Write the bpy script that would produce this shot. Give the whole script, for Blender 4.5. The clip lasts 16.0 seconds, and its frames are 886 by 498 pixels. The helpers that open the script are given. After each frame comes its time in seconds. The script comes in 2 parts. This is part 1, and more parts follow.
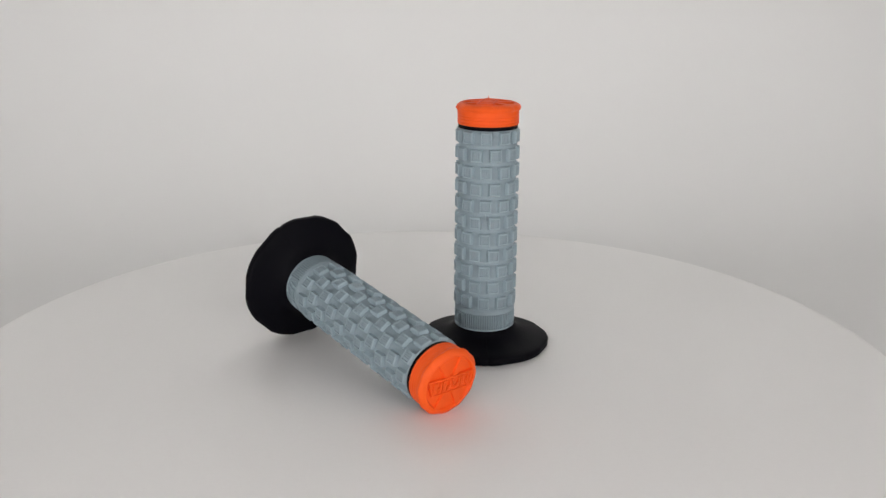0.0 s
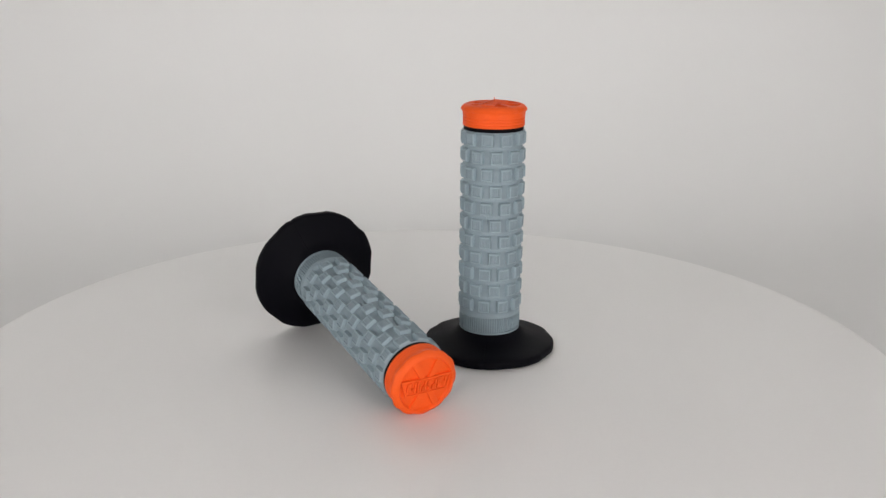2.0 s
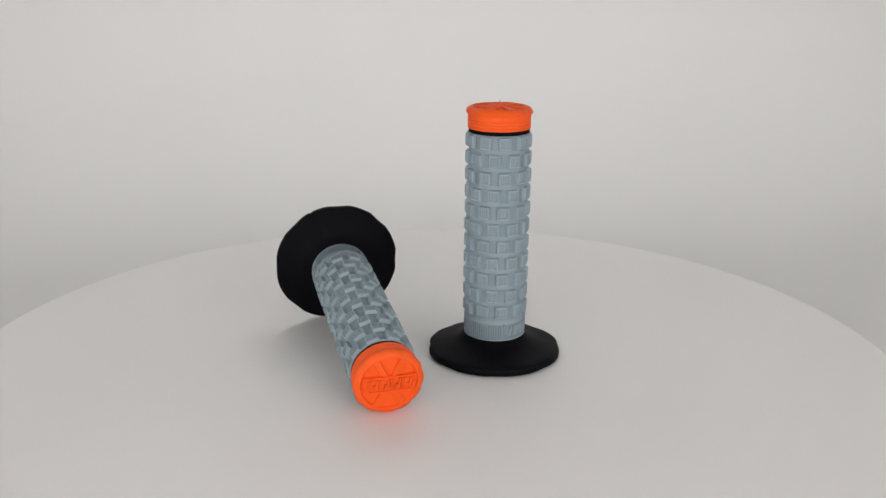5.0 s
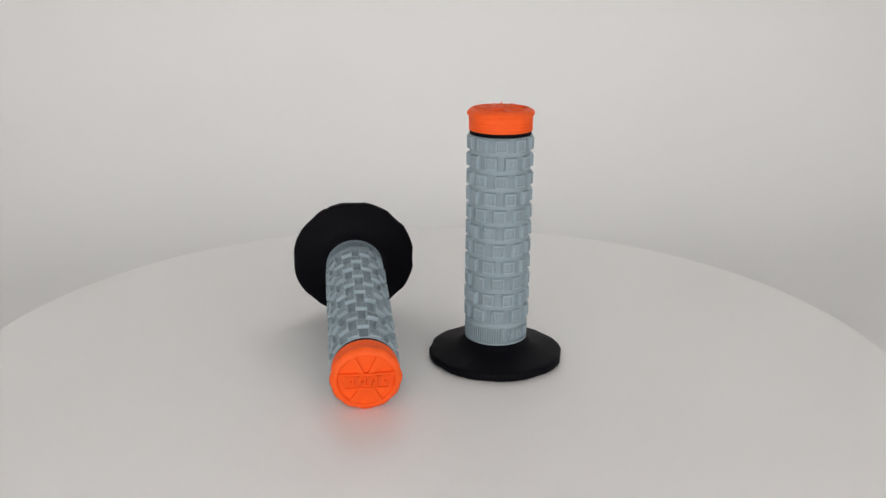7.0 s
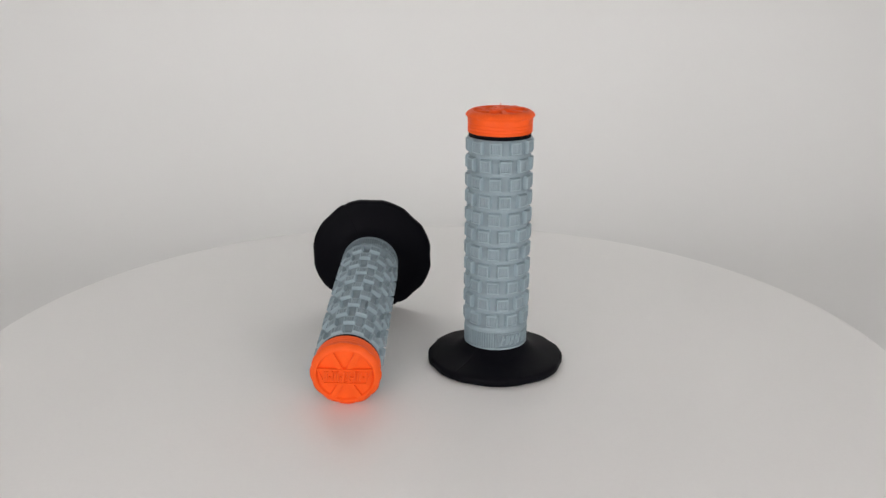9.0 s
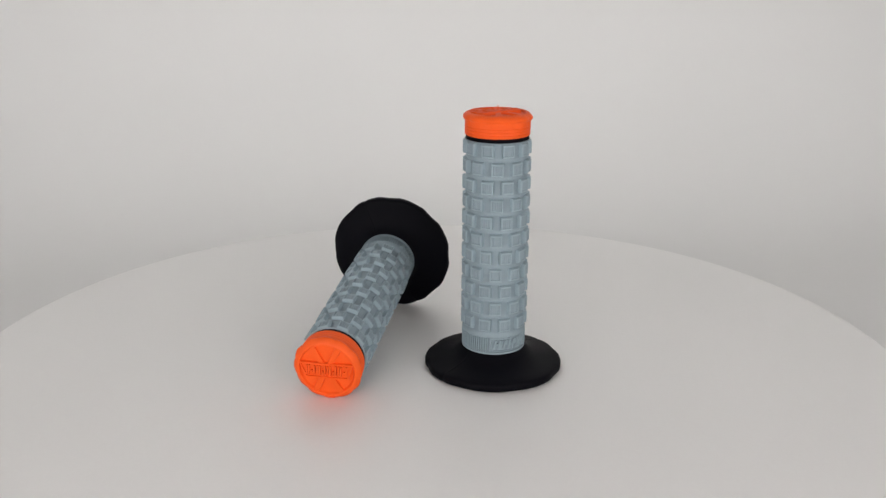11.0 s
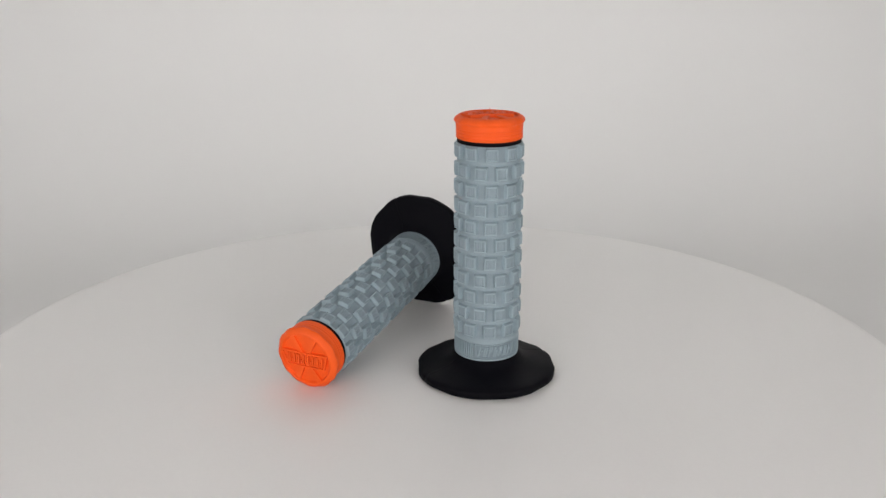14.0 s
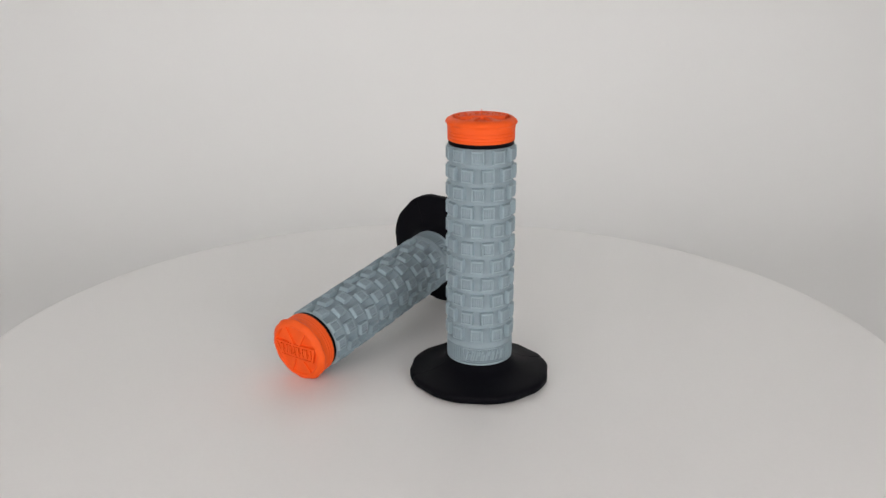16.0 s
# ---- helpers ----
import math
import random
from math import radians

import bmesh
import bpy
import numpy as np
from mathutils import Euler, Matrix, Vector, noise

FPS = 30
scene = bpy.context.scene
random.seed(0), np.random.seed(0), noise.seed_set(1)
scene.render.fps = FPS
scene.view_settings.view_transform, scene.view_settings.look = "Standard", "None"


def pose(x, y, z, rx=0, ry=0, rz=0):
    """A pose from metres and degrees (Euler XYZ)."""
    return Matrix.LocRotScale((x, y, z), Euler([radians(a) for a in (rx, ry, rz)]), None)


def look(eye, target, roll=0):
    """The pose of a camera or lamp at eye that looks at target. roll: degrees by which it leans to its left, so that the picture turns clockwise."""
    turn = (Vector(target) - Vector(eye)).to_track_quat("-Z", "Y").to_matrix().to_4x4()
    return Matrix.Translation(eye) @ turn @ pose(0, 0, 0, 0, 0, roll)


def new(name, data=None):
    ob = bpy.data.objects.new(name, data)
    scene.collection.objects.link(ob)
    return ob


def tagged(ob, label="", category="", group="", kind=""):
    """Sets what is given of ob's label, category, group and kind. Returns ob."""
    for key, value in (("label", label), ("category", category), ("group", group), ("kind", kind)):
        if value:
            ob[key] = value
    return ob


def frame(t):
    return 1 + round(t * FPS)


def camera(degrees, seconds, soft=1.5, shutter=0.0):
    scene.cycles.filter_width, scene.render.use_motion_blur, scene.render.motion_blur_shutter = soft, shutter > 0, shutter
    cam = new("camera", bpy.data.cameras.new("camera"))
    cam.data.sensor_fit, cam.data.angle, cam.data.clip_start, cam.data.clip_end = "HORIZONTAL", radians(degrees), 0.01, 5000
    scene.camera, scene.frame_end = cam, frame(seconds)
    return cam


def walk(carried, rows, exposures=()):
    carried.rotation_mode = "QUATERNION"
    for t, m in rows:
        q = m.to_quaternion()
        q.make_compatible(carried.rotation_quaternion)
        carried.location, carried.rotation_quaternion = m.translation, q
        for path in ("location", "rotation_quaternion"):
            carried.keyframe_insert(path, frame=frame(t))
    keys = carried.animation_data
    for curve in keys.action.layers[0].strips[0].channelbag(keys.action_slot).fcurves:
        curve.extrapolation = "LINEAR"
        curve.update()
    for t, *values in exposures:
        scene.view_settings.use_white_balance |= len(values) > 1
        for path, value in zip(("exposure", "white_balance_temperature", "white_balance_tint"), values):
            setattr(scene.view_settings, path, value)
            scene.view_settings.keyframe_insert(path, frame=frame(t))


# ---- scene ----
# ---- camera ----
EYE = (0.0, -0.43232, 0.18634)
cam = camera(51.08, 16.0, soft=1.45)
EYE_POSE = pose(*EYE, 90 - 16.84, 0, -1.09) @ pose(0, 0, 0, 0, 0, -1.08)
walk(cam, [(0.0, EYE_POSE), (16.0, EYE_POSE)], exposures=[(0.0, -0.22), (16.0, -0.22)])

# ---- light ----
world = bpy.data.worlds.new("studio")
scene.world = world
world.use_nodes = True
world.node_tree.nodes["Background"].inputs["Color"].default_value = (0.9, 0.95, 1.0, 1)
world.node_tree.nodes["Background"].inputs["Strength"].default_value = 0.2


def area_lamp(name, m, sx, sy, watts, colour):
    data = bpy.data.lights.new(name, "AREA")
    data.shape, data.size, data.size_y, data.energy, data.color = "RECTANGLE", sx, sy, watts, colour
    ob = new(name, data)
    ob.matrix_world = m
    return ob


# soft panels, all unseen: over the table, and left and right behind the lens
WHITE = (1.0, 0.958, 0.94)
NEUTRAL = (0.97, 0.985, 0.965)
area_lamp("roof_panel_lamp", pose(0, -0.05, 0.735), 0.7, 0.45, 0.12, WHITE)
area_lamp("left_panel_lamp", look((-0.40, -0.72, 0.17), (0.0, 0.2, 0.06)), 0.5, 0.34, 3.2, WHITE)
area_lamp("right_panel_lamp", look((0.40, -0.72, 0.17), (0.0, 0.2, 0.06)), 0.5, 0.34, 3.2, WHITE)
# strip along the back of the roof, added to brighten the upper backdrop
area_lamp("backdrop_fill_lamp", look((0, 0.44, 0.735), (0, 0.62, 0.695)), 1.2, 0.10, 7.0, NEUTRAL)


# ---- materials ----
def material(name, colour, rough, bump=0.0, scale=400.0, vary=0.06, large=30.0, spec=0.5, uneven=0.06, edge_light=0.0):
    """Base colour with two scales of variation, uneven gloss and fine relief, in the object's own metres; convex edges
    can be lightened, a highlight put into the colour.
    """
    m = bpy.data.materials.new(name)
    m.use_nodes = True
    nt = m.node_tree
    bsdf = nt.nodes["Principled BSDF"]
    co = nt.nodes.new("ShaderNodeTexCoord")
    fine = nt.nodes.new("ShaderNodeTexNoise")
    fine.inputs["Scale"].default_value, fine.inputs["Detail"].default_value = scale, 4
    wide = nt.nodes.new("ShaderNodeTexNoise")
    wide.inputs["Scale"].default_value, wide.inputs["Detail"].default_value = large, 3
    for n in (fine, wide):
        nt.links.new(co.outputs["Object"], n.inputs["Vector"])
    both = nt.nodes.new("ShaderNodeMath")
    both.operation = "ADD"
    nt.links.new(fine.outputs["Fac"], both.inputs[0])
    nt.links.new(wide.outputs["Fac"], both.inputs[1])
    span = nt.nodes.new("ShaderNodeMapRange")
    span.inputs["From Min"].default_value, span.inputs["From Max"].default_value = 0.6, 1.4
    span.inputs["To Min"].default_value, span.inputs["To Max"].default_value = 1 - vary, 1 + vary
    nt.links.new(both.outputs[0], span.inputs["Value"])
    mul = nt.nodes.new("ShaderNodeVectorMath")
    mul.operation = "SCALE"
    mul.inputs[0].default_value = colour
    nt.links.new(span.outputs["Result"], mul.inputs["Scale"])
    paint = mul.outputs["Vector"]
    # paints lip highlights into the base colour by lightening convex edges
    if edge_light:
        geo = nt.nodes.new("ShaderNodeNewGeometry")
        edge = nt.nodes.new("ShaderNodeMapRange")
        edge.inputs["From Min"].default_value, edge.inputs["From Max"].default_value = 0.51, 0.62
        edge.inputs["To Min"].default_value, edge.inputs["To Max"].default_value = 1.0, 1.0 + edge_light
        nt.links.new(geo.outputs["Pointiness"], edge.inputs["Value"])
        edge_lit = nt.nodes.new("ShaderNodeVectorMath")
        edge_lit.operation = "SCALE"
        nt.links.new(paint, edge_lit.inputs[0])
        nt.links.new(edge.outputs["Result"], edge_lit.inputs["Scale"])
        paint = edge_lit.outputs["Vector"]
    nt.links.new(paint, bsdf.inputs["Base Color"])
    gloss = nt.nodes.new("ShaderNodeMapRange")
    gloss.inputs["From Min"].default_value, gloss.inputs["From Max"].default_value = 0.3, 0.7
    gloss.inputs["To Min"].default_value, gloss.inputs["To Max"].default_value = max(rough - uneven, 0.05), min(rough + uneven, 1)
    nt.links.new(wide.outputs["Fac"], gloss.inputs["Value"])
    nt.links.new(gloss.outputs["Result"], bsdf.inputs["Roughness"])
    bsdf.inputs["Specular IOR Level"].default_value = spec
    if bump:
        b = nt.nodes.new("ShaderNodeBump")
        b.inputs["Distance"].default_value, b.inputs["Strength"].default_value = bump, 0.6
        nt.links.new(fine.outputs["Fac"], b.inputs["Height"])
        nt.links.new(b.outputs["Normal"], bsdf.inputs["Normal"])
    return m


GREY = material("grey_rubber", (0.236, 0.301, 0.335), 0.55, 0.00008, 1600, 0.05, 90, 0.4, edge_light=0.25)
BLACK = material("black_rubber", (0.0028, 0.0028, 0.0048), 0.58, 0.00008, 1400, 0.15, 60, 0.07)
ORANGE = material("orange_rubber", (0.88, 0.104, 0.011), 0.55, 0.00005, 1500, 0.05, 90, 0.25)
PLATTER = material("white_laminate", (0.84, 0.828, 0.82), 0.42, 0.0, 500, 0.012, 9, 0.22, uneven=0.02)
SHEET = material("white_paper_sweep", (0.75, 0.742, 0.738), 0.75, 0.00004, 700, 0.012, 4, 0.2)
FABRIC = material("white_tent_fabric", (0.62, 0.615, 0.61), 0.9, 0.0001, 900, 0.02, 5, 0.1)
# grey chosen for the unseen roof so less light bounces onto the grips
BOUNCE_CUT_ROOF = material("bounce_cut_grey", (0.34, 0.338, 0.335), 0.9, 0.0001, 900, 0.02, 5, 0.1)


# ---- mesh helpers ----
def part(name, bm, mat, parent=None, label="", smooth=0.6):
    """Links a bmesh as one mesh object, under a thing or a part."""
    bmesh.ops.recalc_face_normals(bm, faces=bm.faces)
    me = bpy.data.meshes.new(name)
    bm.to_mesh(me)
    bm.free()
    me.materials.append(mat)
    if smooth:
        me.shade_smooth()
        me.set_sharp_from_angle(angle=smooth)
    ob = new(name, me)
    ob.parent = parent
    return tagged(ob, label)


def lathe(profile, n, radius=None):
    """A solid of revolution about z; profile: (z, r) from one end of the axis to the other. radius(r, z, angle) may shape it."""
    bm = bmesh.new()
    rings = []
    for z, r in profile:
        if r == 0:
            rings.append([bm.verts.new((0, 0, z))])
            continue
        ring = []
        for i in range(n):
            a = math.tau * i / n
            q = radius(r, z, a) if radius else r
            ring.append(bm.verts.new((q * math.cos(a), q * math.sin(a), z)))
        rings.append(ring)
    for lo, hi in zip(rings, rings[1:]):
        for i in range(n):
            j = (i + 1) % n
            if len(lo) == 1 and len(hi) > 1:
                bm.faces.new((lo[0], hi[j], hi[i]))
            elif len(hi) == 1 and len(lo) > 1:
                bm.faces.new((lo[i], lo[j], hi[0]))
            elif len(lo) > 1:
                bm.faces.new((lo[i], lo[j], hi[j], hi[i]))
    return bm


def box_sheet(x0, x1, y0, y1, z0, z1):
    bm = bmesh.new()
    bmesh.ops.create_cube(bm, size=1, matrix=Matrix.Translation(((x0 + x1) / 2, (y0 + y1) / 2, (z0 + z1) / 2)) @ Matrix.Diagonal((x1 - x0, y1 - y0, z1 - z0, 1)))
    return bm


def prism(points, z0, z1, inset=0.0):
    """An upright prism over a polygon, its upper edge drawn in by inset for a softened rim."""
    bm = bmesh.new()
    cx, cy = sum(p[0] for p in points) / len(points), sum(p[1] for p in points) / len(points)
    lo = [bm.verts.new((x, y, z0)) for x, y in points]
    mid = [bm.verts.new((x, y, z1 - inset)) for x, y in points]
    hi = []
    for x, y in points:
        d = math.hypot(x - cx, y - cy)
        k = max(0, 1 - inset / d)
        hi.append(bm.verts.new((cx + (x - cx) * k, cy + (y - cy) * k, z1)))
    n = len(points)
    for a, b in ((lo, mid), (mid, hi)):
        for i in range(n):
            bm.faces.new((a[i], a[(i + 1) % n], b[(i + 1) % n], b[i]))
    bm.faces.new(hi)
    bm.faces.new(lo[::-1])
    return bm


def merge(target, other):
    """Adds other's faces to target, and frees other."""
    me = bpy.data.meshes.new("join")
    other.to_mesh(me)
    other.free()
    target.from_mesh(me)
    bpy.data.meshes.remove(me)
    return target


MM = 0.001
FLOOR_Z = -0.045

# ---- the photo tent ----
HALF_W, BACK, FRONT, ROOF = 0.62, 0.62, -0.80, 0.75


def sweep():
    """One bent sheet: the floor, a wide curve, and the back wall."""
    bm = bmesh.new()
    line = [(FRONT, FLOOR_Z)]
    bend = 0.28
    for i in range(25):
        a = radians(90 * i / 24)
        line.append((BACK - bend + bend * math.sin(a), FLOOR_Z + bend - bend * math.cos(a)))
    line.append((BACK, ROOF))
    thick = [(y, z - 0.003) if i < 2 else (y + 0.003, z - 0.002) for i, (y, z) in enumerate(line)]
    loop = line + thick[::-1]
    rows = [[bm.verts.new((x, y, z)) for y, z in loop] for x in np.linspace(-HALF_W, HALF_W, 9)]
    n = len(loop)
    for a, b in zip(rows, rows[1:]):
        for i in range(n):
            bm.faces.new((a[i], a[(i + 1) % n], b[(i + 1) % n], b[i]))
    return bm


backdrop = part("backdrop", sweep(), SHEET)
tagged(backdrop, "seamless white paper sweep curving up behind the turntable", "backdrop", kind="structure")
for name, dims in (("wall_west", (-HALF_W - 0.012, -HALF_W - 0.004, FRONT, BACK, FLOOR_Z - 0.01, ROOF)),
                   ("wall_east", (HALF_W + 0.004, HALF_W + 0.012, FRONT, BACK, FLOOR_Z - 0.01, ROOF)),
                   ("wall_south", (-HALF_W, HALF_W, FRONT - 0.014, FRONT - 0.006, FLOOR_Z - 0.01, ROOF)),
                   ("ceiling", (-HALF_W, HALF_W, FRONT, BACK, ROOF + 0.004, ROOF + 0.012))):
    tagged(part(name, box_sheet(*dims), BOUNCE_CUT_ROOF if name == "ceiling" else FABRIC, smooth=0), "unseen grey roof added over the set to cut bounce from above" if name == "ceiling" else "plain white fabric side of the photo tent", "ceiling" if name == "ceiling" else "wall", kind="structure")

# ---- the turntable ----
DISC_R, DISC_X, DISC_Y = 0.2342, -0.0009, 0.0039


def turntable():
    thing = new("turntable")
    tagged(thing, "round white turntable with a plain smooth top", "turntable")
    t = 0.006
    prof = [(-t, 0), (-t, DISC_R - 0.003), (-t + 0.001, DISC_R - 0.001), (-t + 0.003, DISC_R), (-0.003, DISC_R), (-0.001, DISC_R - 0.0008), (-0.0002, DISC_R - 0.0025), (0, DISC_R - 0.005), (0, 0)]
    bm = lathe(prof, 192)
    bmesh.ops.translate(bm, verts=bm.verts[:], vec=(DISC_X, DISC_Y, 0))
    part("platter", bm, PLATTER, thing)
    part("pedestal", lathe([(FLOOR_Z - 0.002, 0), (FLOOR_Z - 0.002, 0.1), (-t - 0.004, 0.094), (-t + 0.001, 0.09), (-t + 0.001, 0)], 64), FABRIC, thing)
    return thing


# ---- the grips ----
FLANGE_R, CAP_R, LENGTH = 32.76, 15.75, 125.3
COLLAR_Z, COLLAR_R, GROOVE_R, RIB_R, BLOCK_R = 11.06, 15.22, 13.65, 14.25, 15.85
ROWS, ROW_Z, ROW_STEP, AROUND = 11, 26.0, 8.29, 10
CAP_Z = 114.4
SEAM = 25


def flange_radius(r, z, a):
    """Eight shallow notches round the rim, fading towards the middle."""
    k = max(0, (r - 20) / (FLANGE_R - 20)) ** 3
    d = abs((math.degrees(a) + 22.5) % 45 - 22.5)
    nick = 0.45 if abs((math.degrees(a) - SEAM) % 180 - 90) > 88.6 else 0.0
    return r + k * (0.4 - 0.65 * max(0, 1 - (d / 10) ** 2)) + k * 0.1 * math.sin(3 * a + 1) + k * 0.06 * math.sin(17 * a) - k * nick


def bent(s, z, h):
    """From the unrolled skin (along the girth, along the axis, above the groove) to the round, in metres."""
    a, r = s / GROOVE_R, GROOVE_R + h
    return Vector((r * math.cos(a), r * math.sin(a), z)) * MM


def block_mesh():
    """One knob of the tread: sloped sides, a flat lip and a sunk square with three low ridges."""
    bm = bmesh.new()
    top = BLOCK_R - GROOVE_R
    corners = ((-1, -1), (1, -1), (1, 1), (-1, 1))
    rings = []
    for half_s, half_z, h in ((2.8, 3.45, -0.3), (2.64, 3.25, top * 0.25), (2.42, 2.84, top * 0.88), (2.3, 2.68, top), (1.82, 2.1, top + 0.08)):
        rings.append([bm.verts.new(bent(x * half_s, y * half_z, h)) for x, y in corners])
    for a, b in zip(rings, rings[1:]):
        for i in range(4):
            bm.faces.new((a[i], a[(i + 1) % 4], b[(i + 1) % 4], b[i]))
    # a corrugated floor in the sunk square: three upright ridges
    steps = (-1.0, -0.78, -0.62, -0.38, -0.22, -0.11, 0.11, 0.22, 0.38, 0.62, 0.78, 1.0)
    low, high = top - 0.42, top - 0.22
    heights = (low, low, high, high, low, high, high, low, high, high, low, low)
    lines = [[bm.verts.new(bent(1.62 * u, v * 1.9, h)) for v in (-1, 1)] for u, h in zip(steps, heights)]
    for a, b in zip(lines, lines[1:]):
        bm.faces.new((a[0], b[0], b[1], a[1]))
    lip = rings[-1]
    bm.faces.new([lip[0], lip[1]] + [line[0] for line in lines[::-1]])
    bm.faces.new((lip[1], lip[2], lines[-1][1], lines[-1][0]))
    bm.faces.new([lip[2], lip[3]] + [line[1] for line in lines])
    bm.faces.new((lip[3], lip[0], lines[0][0], lines[0][1]))
    bmesh.ops.recalc_face_normals(bm, faces=bm.faces)
    me = bpy.data.meshes.new("block")
    bm.to_mesh(me)
    bm.free()
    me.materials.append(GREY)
    return me


def slanted_bars(width, height, count, lean, bar, z0, z1):
    """A row of plain raised bars in place of lettering, in the xy plane."""
    bm = bmesh.new()
    for i in range(count):
        x = -width / 2 + width * (i + 0.5) / count
        step = width / count
        for dx, w, y0, y1 in ((-0.22 * step, bar, -0.5, 0.5), (0.2 * step, bar * 0.9, -0.5 if i % 2 else 0.0, 0.5 if i % 3 else 0.2)):
            pts = []
            for px, py in ((-w / 2, y0), (w / 2, y0), (w / 2, y1), (-w / 2, y1)):
                pts.append((x + dx + px + lean * py * height, py * height))
            merge(bm, prism(pts, z0, z1, 0.08))
    return bm


def frame_outline(pts, line, z0, z1):
    """A raised line round a polygon."""
    bm = bmesh.new()
    n = len(pts)
    cx, cy = sum(p[0] for p in pts) / n, sum(p[1] for p in pts) / n
    inner = [(cx + (x - cx) * (1 - line / abs(x - cx)), cy + (y - cy) * (1 - line / abs(y - cy))) for x, y in pts]
    for i in range(n):
        j = (i + 1) % n
        merge(bm, prism([pts[i], pts[j], inner[j], inner[i]], z0, z1, 0.05))
    return bm


def scaled(bm, m=None):
    if m:
        bmesh.ops.transform(bm, matrix=m, verts=bm.verts[:])
    bmesh.ops.scale(bm, vec=(MM, MM, MM), verts=bm.verts[:])
    return bm


def wrapped(bm, z, a0, r0):
    """Bends a flat relief (x along the girth, y along the axis, z outwards; millimetres) round the axis."""
    for v in bm.verts:
        a, r = a0 + v.co.x / r0, r0 + v.co.z
        v.co = Vector((r * math.cos(a), r * math.sin(a), z + v.co.y)) * MM
    return bm


def subdivided(bm, cuts):
    bmesh.ops.subdivide_edges(bm, edges=[e for e in bm.edges if abs(e.verts[0].co.x - e.verts[1].co.x) > 2], cuts=cuts)
    return bm


BLOCK = block_mesh()


def grip(label, cap_turn):
    thing = new("handlebar_grip")
    tagged(thing, label, "handlebar grip", "pair of grips")
    # flange and inner tube, one black moulding
    prof = [(0.6, 0), (0.6, 9), (0.4, 13), (0.0, 30), (0.2, FLANGE_R - 0.7), (0.8, FLANGE_R - 0.1), (3.2, FLANGE_R), (3.9, FLANGE_R - 0.35), (4.35, FLANGE_R - 1.3),
            (4.9, 28.8), (5.6, 25.2), (6.5, 21.8), (7.7, 18.9), (9.2, 16.9), (11.0, 15.6), (12.5, 14.0), (14.0, 13.2), (LENGTH - 9.5, 13.2), (LENGTH - 9.5, 0)]
    flange = part("flange", scaled(lathe(prof, 224, flange_radius)), BLACK, thing, "black rubber flange with a wavy rim", smooth=0.8)
    # two moulding seams across the flange
    for a in (radians(SEAM), radians(SEAM + 180)):
        seam = bmesh.new()
        for (z, r), (z2, r2) in zip(prof[8:13], prof[9:14]):
            q = [seam.verts.new((rr * math.cos(a + s * 0.6 / rr), rr * math.sin(a + s * 0.6 / rr), zz + h * 0.5)) for zz, rr, s, h in ((z, r, -1, -0.1), (z2, r2, -1, -0.1), (z2, r2, 0, 0.3), (z, r, 0, 0.3))]
            seam.faces.new(q)
            q2 = [seam.verts.new((rr * math.cos(a + s * 0.6 / rr), rr * math.sin(a + s * 0.6 / rr), zz + h * 0.5)) for zz, rr, s, h in ((z, r, 0, 0.3), (z2, r2, 0, 0.3), (z2, r2, 1, -0.1), (z, r, 1, -0.1))]
            seam.faces.new(q2)
        part("seam", scaled(seam), BLACK, flange)
    # grey sleeve: collar, a ring between each two rows of blocks, top lip
    def collar_radius(r, z, a):
        d = min(abs((math.degrees(a) - m + 180) % 360 - 180) for m in (14, 194))
        e = min(abs((math.degrees(a) - m + 180) % 360 - 180) for m in (106, 286))
        return r - 0.7 if (d < 45 or e < 44.5) and 12.4 < z < 19.8 else r
    prof = [(COLLAR_Z, 13.5), (COLLAR_Z, COLLAR_R - 0.5), (COLLAR_Z + 0.4, COLLAR_R), (12.3, COLLAR_R), (12.5, COLLAR_R), (19.7, COLLAR_R), (19.9, COLLAR_R), (21.2, COLLAR_R), (21.8, COLLAR_R - 0.2),
            (22.3, COLLAR_R - 0.4)]
    for row in range(ROWS):
        mid = ROW_Z + ROW_STEP * row
        prof += [(mid - 3.6, RIB_R + (0.5 if row == 0 else 0)), (mid - 2.8, RIB_R - 0.25), (mid - 2.0, GROOVE_R), (mid + 2.0, GROOVE_R), (mid + 2.8, RIB_R - 0.25), (mid + 3.6, RIB_R)]
    prof += [(112.15, 15.0), (112.3, 15.1), (112.6, 14.8), (112.6, 13.5)]
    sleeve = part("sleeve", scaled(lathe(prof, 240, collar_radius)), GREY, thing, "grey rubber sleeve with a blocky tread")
    for row in range(ROWS):
        for k in range(AROUND):
            ob = new("block", BLOCK)
            ob.parent = sleeve
            turn = (k + (0.5 if row % 2 == 0 else 0.0)) * 360 / AROUND
            wear = random.uniform
            lift = (ROW_Z + ROW_STEP * row + wear(-0.1, 0.1)) * MM
            ob.matrix_basis = pose(0, 0, lift, 0, 0, turn + wear(-0.5, 0.5)) @ pose(wear(-0.12, 0.06) * MM, 0, 0, wear(-1.6, 1.6))
    # collar: fine ribs in two fields, a name plate in plain bars between them
    ribs = bmesh.new()
    for mid in (14, 194):
        for i in range(20):
            a = radians(mid - 43 + 86 * i / 19)
            bar = prism([(-0.27, -3.65), (0.27, -3.65), (0.27, 3.65), (-0.27, 3.65)], -0.9, 0.1, 0.1)
            merge(ribs, wrapped(bar, 16.1, a, COLLAR_R))
    tagged(part("ribbing", ribs, GREY, sleeve, "fine upright ribs round the collar"), kind="stuff")
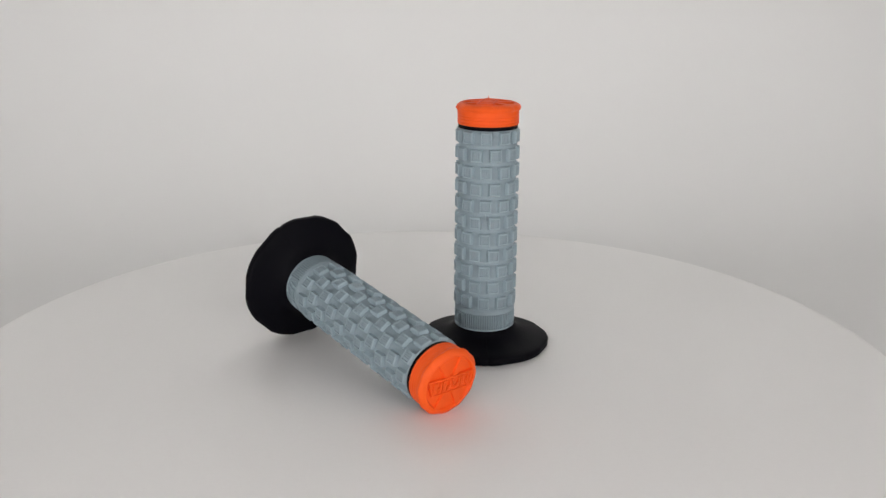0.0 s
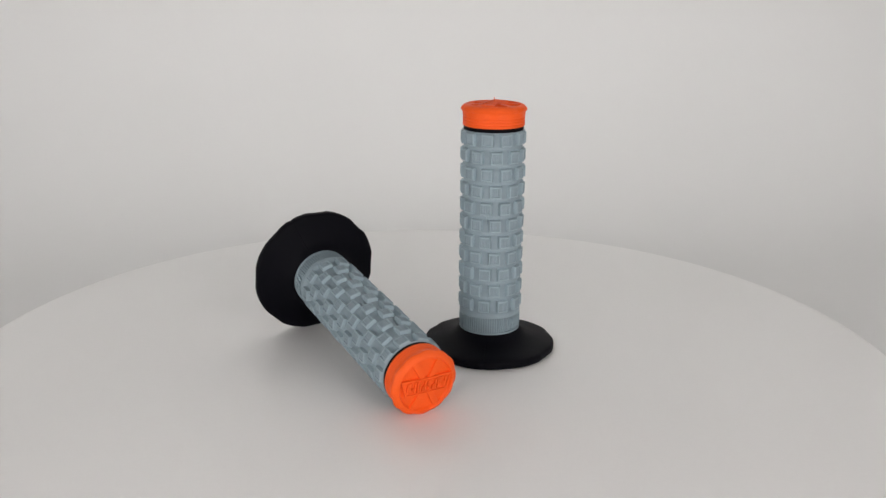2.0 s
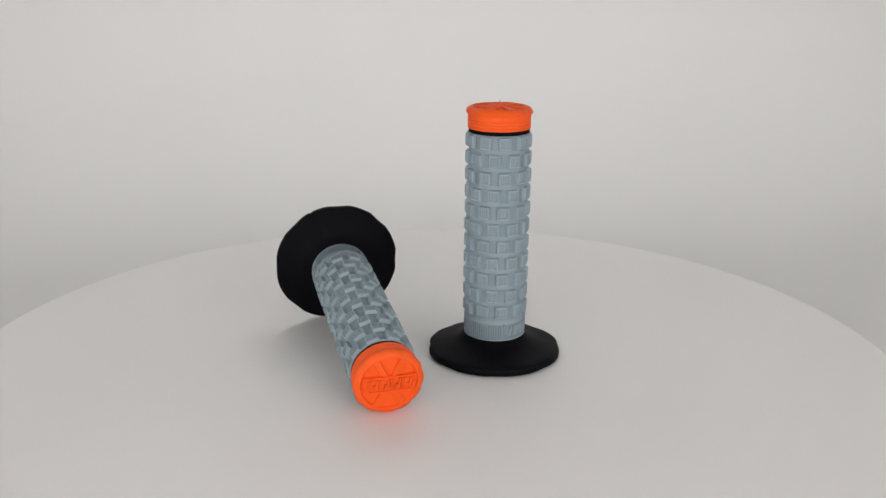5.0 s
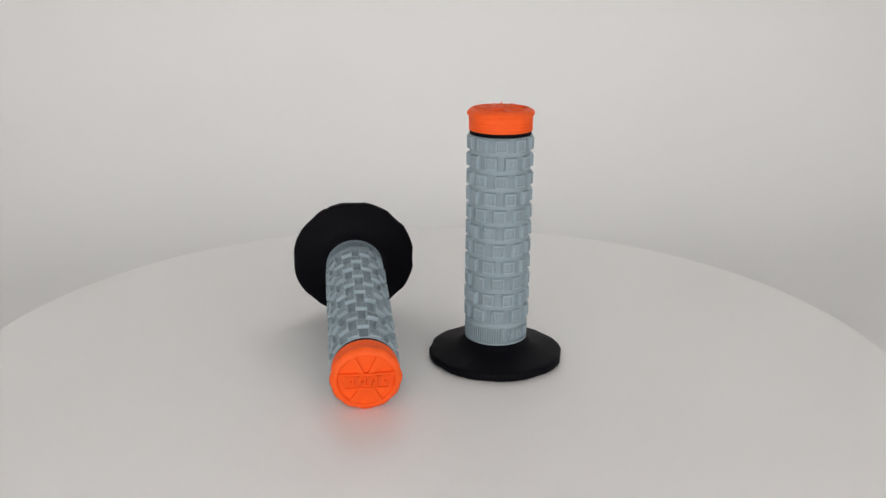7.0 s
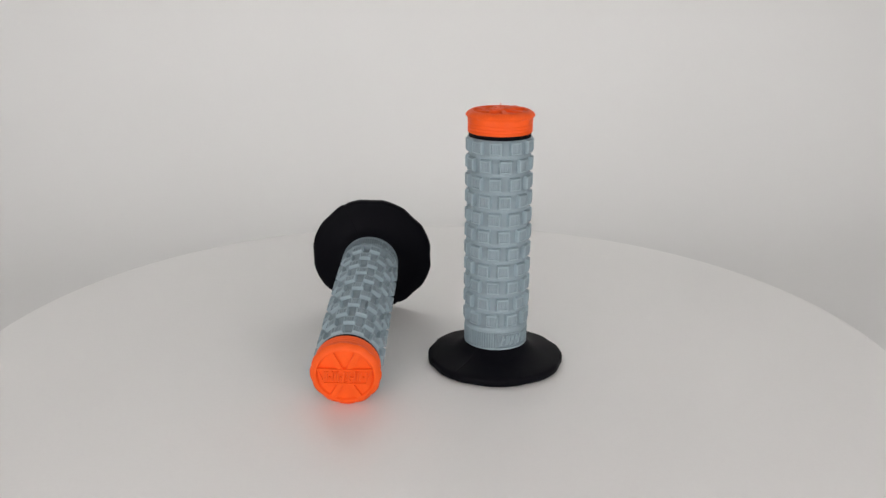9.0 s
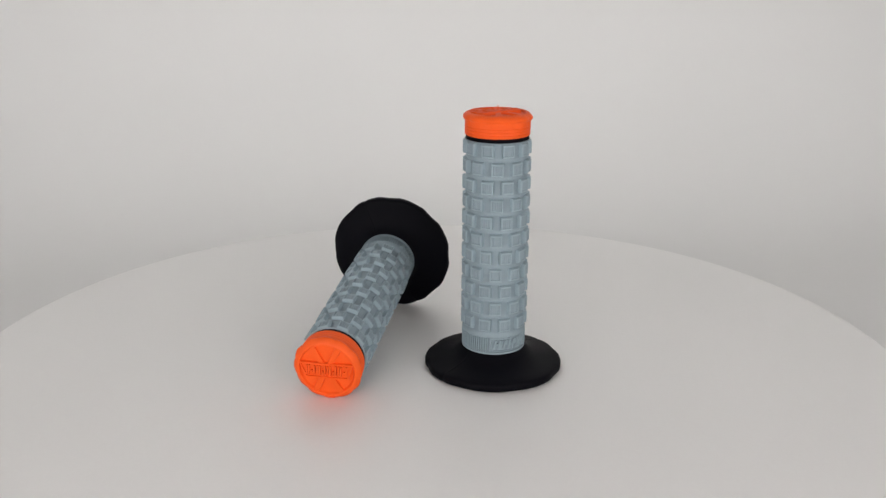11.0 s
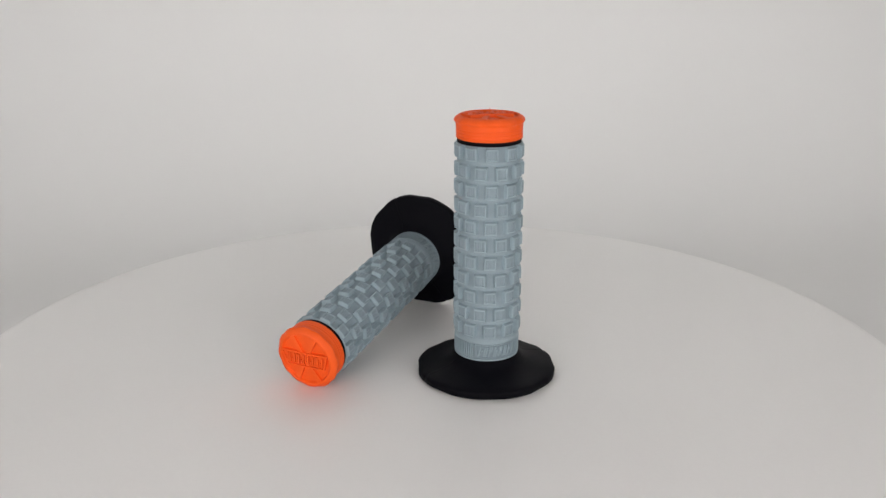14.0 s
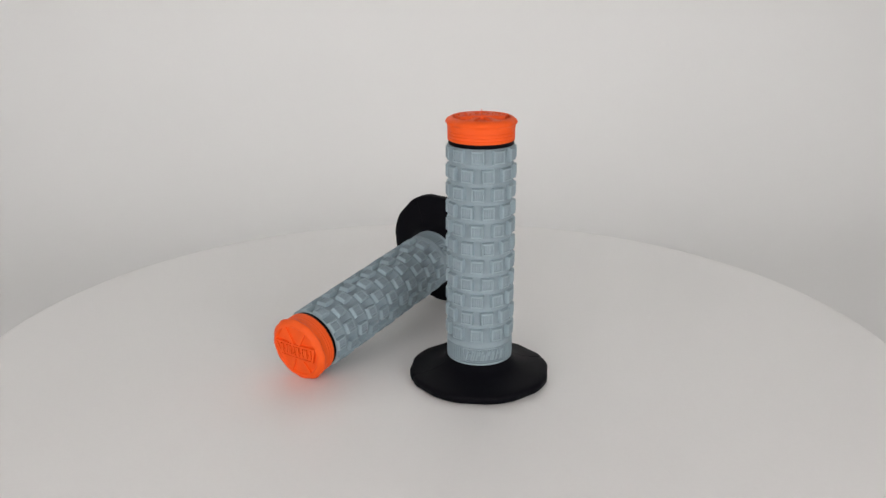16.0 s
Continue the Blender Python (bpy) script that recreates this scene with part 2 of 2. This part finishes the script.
    for mid in (106, 286):
        plate = [(-11.2, 3.3), (11.2, 3.3), (9.9, -3.3), (-9.9, -3.3)]
        bm = subdivided(frame_outline(plate, 0.45, -0.9, -0.2), 9)
        part("plate_frame", wrapped(bm, 16.1, radians(mid), COLLAR_R), GREY, sleeve)
        bm = slanted_bars(18.6, 4.9, 8, 0.22, 0.75, -0.9, 0.15)
        tagged(part("lettering", wrapped(bm, 16.1, radians(mid), COLLAR_R), GREY, sleeve), kind="stuff")
    # two thin slivers of moulding flash between the blocks
    for a, zz, tall in ((19, 70.6, 1.7), (199, 70.6, 1.7)):
        sliver = prism([(-0.16, -tall), (0.16, -tall), (0.16, tall), (-0.16, tall)], -0.2, 0.7, 0.08)
        part("moulding_flash", wrapped(sliver, zz, radians(a), RIB_R), GREY, sleeve)
    # black ring that shows under the cap
    ring = [(112.3, 13.0), (112.3, 14.3), (112.7, 14.5), (114.6, 14.5), (114.6, 13.0)]
    part("ring", scaled(lathe(ring, 96)), BLACK, thing, "thin black ring below the cap")
    # orange cap with stepped side and a sunk face
    def cap_radius(r, z, a):
        k = max(0, min(1, (r - 13.6) / 1.2)) * max(0, min(1, (z - CAP_Z - 4) / 3))
        return r + k * (0.46 * abs(math.cos(6 * a)) - 0.3)
    z = CAP_Z
    prof = [(z, 0), (z, 14.6), (z + 0.3, 14.95), (z + 1.3, 15.0), (z + 1.5, 14.75), (z + 1.75, 14.75), (z + 1.95, 15.0), (z + 2.7, 15.0), (z + 2.9, 14.78), (z + 3.15, 14.78), (z + 3.35, 15.0),
            (z + 4.1, 15.0), (z + 4.3, 14.8), (z + 4.55, 14.8), (z + 4.8, 15.0), (z + 6.3, 15.0), (z + 6.9, 15.15), (z + 7.4, CAP_R - 0.1), (z + 7.9, CAP_R + 0.1), (z + 8.4, CAP_R - 0.05),
            (z + 9.1, CAP_R - 0.5), (z + 9.75, CAP_R - 1.3), (z + 10.15, CAP_R - 2.1), (z + 10.25, CAP_R - 2.7), (z + 10.1, CAP_R - 2.95), (z + 9.1, CAP_R - 3.5), (z + 9.2, 9), (z + 9.4, 5), (z + 9.5, 0)]
    cap = part("end_cap", scaled(lathe(prof, 144, cap_radius)), ORANGE, thing, "bright orange rubber end cap with a spoked face", smooth=0.5)

    def domed(bm):
        """Lays a flat relief on the slightly domed face of the cap."""
        bmesh.ops.subdivide_edges(bm, edges=[e for e in bm.edges if e.calc_length() > 5], cuts=4)
        for v in bm.verts:
            v.co.z += z + 9.6 + 0.45 * (1 - (v.co.x ** 2 + v.co.y ** 2) / 160)
        return scaled(bm, pose(0, 0, 0, 0, 0, cap_turn))
    for a in (62, 118, 242, 298):
        c, s = math.cos(radians(a)), math.sin(radians(a))
        pts = [(c * r - s * w, s * r + c * w) for r, w in ((2, -1.1), (13.0, -1.5), (13.0, 1.5), (2, 1.1))]
        part("spoke", domed(prism(pts, -1.0, 0.42, 0.45)), ORANGE, cap)
    plate = [(-12.4, -3.9), (12.4, -3.9), (10.0, 3.9), (-10.0, 3.9)]
    part("face_plate", domed(prism(plate, -1.0, 0.3, 0.2)), ORANGE, cap)
    part("plate_frame", domed(frame_outline(plate, 0.7, 0.1, 0.95)), ORANGE, cap)
    tagged(part("lettering", domed(slanted_bars(19.8, 5.2, 8, 0.1, 0.85, 0.1, 0.98)), ORANGE, cap), kind="stuff")
    part("moulding_nib", scaled(lathe([(z + 9.8, 0.32), (z + 11.8, 0.26), (z + 13.0, 0.16), (z + 13.3, 0)], 8), pose(0, 0, 0)), ORANGE, cap)
    return thing


disc = turntable()
upright = grip("grey and orange handlebar grip standing upright on its black flange", 10)
fallen = grip("grey and orange handlebar grip lying on its side on the turntable", 90)


# ---- what moves ----
def motions():
    """The platter turns steadily with a slight wobble, and carries both grips round."""
    lean = pose(0, 0, 0, -0.38) @ pose(0, 0, 0, 0, 1.42)
    dip = math.asin((FLANGE_R - CAP_R) / (LENGTH - 6))
    c, s = math.cos(dip), math.sin(dip)
    lying = Matrix(((s, 0, c, 0), (0, -1, 0, 0), (c, 0, -s, 0), (0, 0, 0, 1)))
    stand_pose = pose(0.02891, 0.01674, 0.0002, 0, 0, -114.6)
    lie_pose = pose(-0.06671, 0.03010, 0.0328, 0, 0, -52.3) @ lying
    times = [i * 0.5 for i in range(33)]
    turns = [(t, pose(0, 0, 0, 0, 0, -4.39 * t - 0.0147 * t * t) @ lean) for t in times]
    walk(disc, turns)
    walk(upright, [(t, m @ stand_pose) for t, m in turns])
    walk(fallen, [(t, m @ lie_pose) for t, m in turns])


motions()
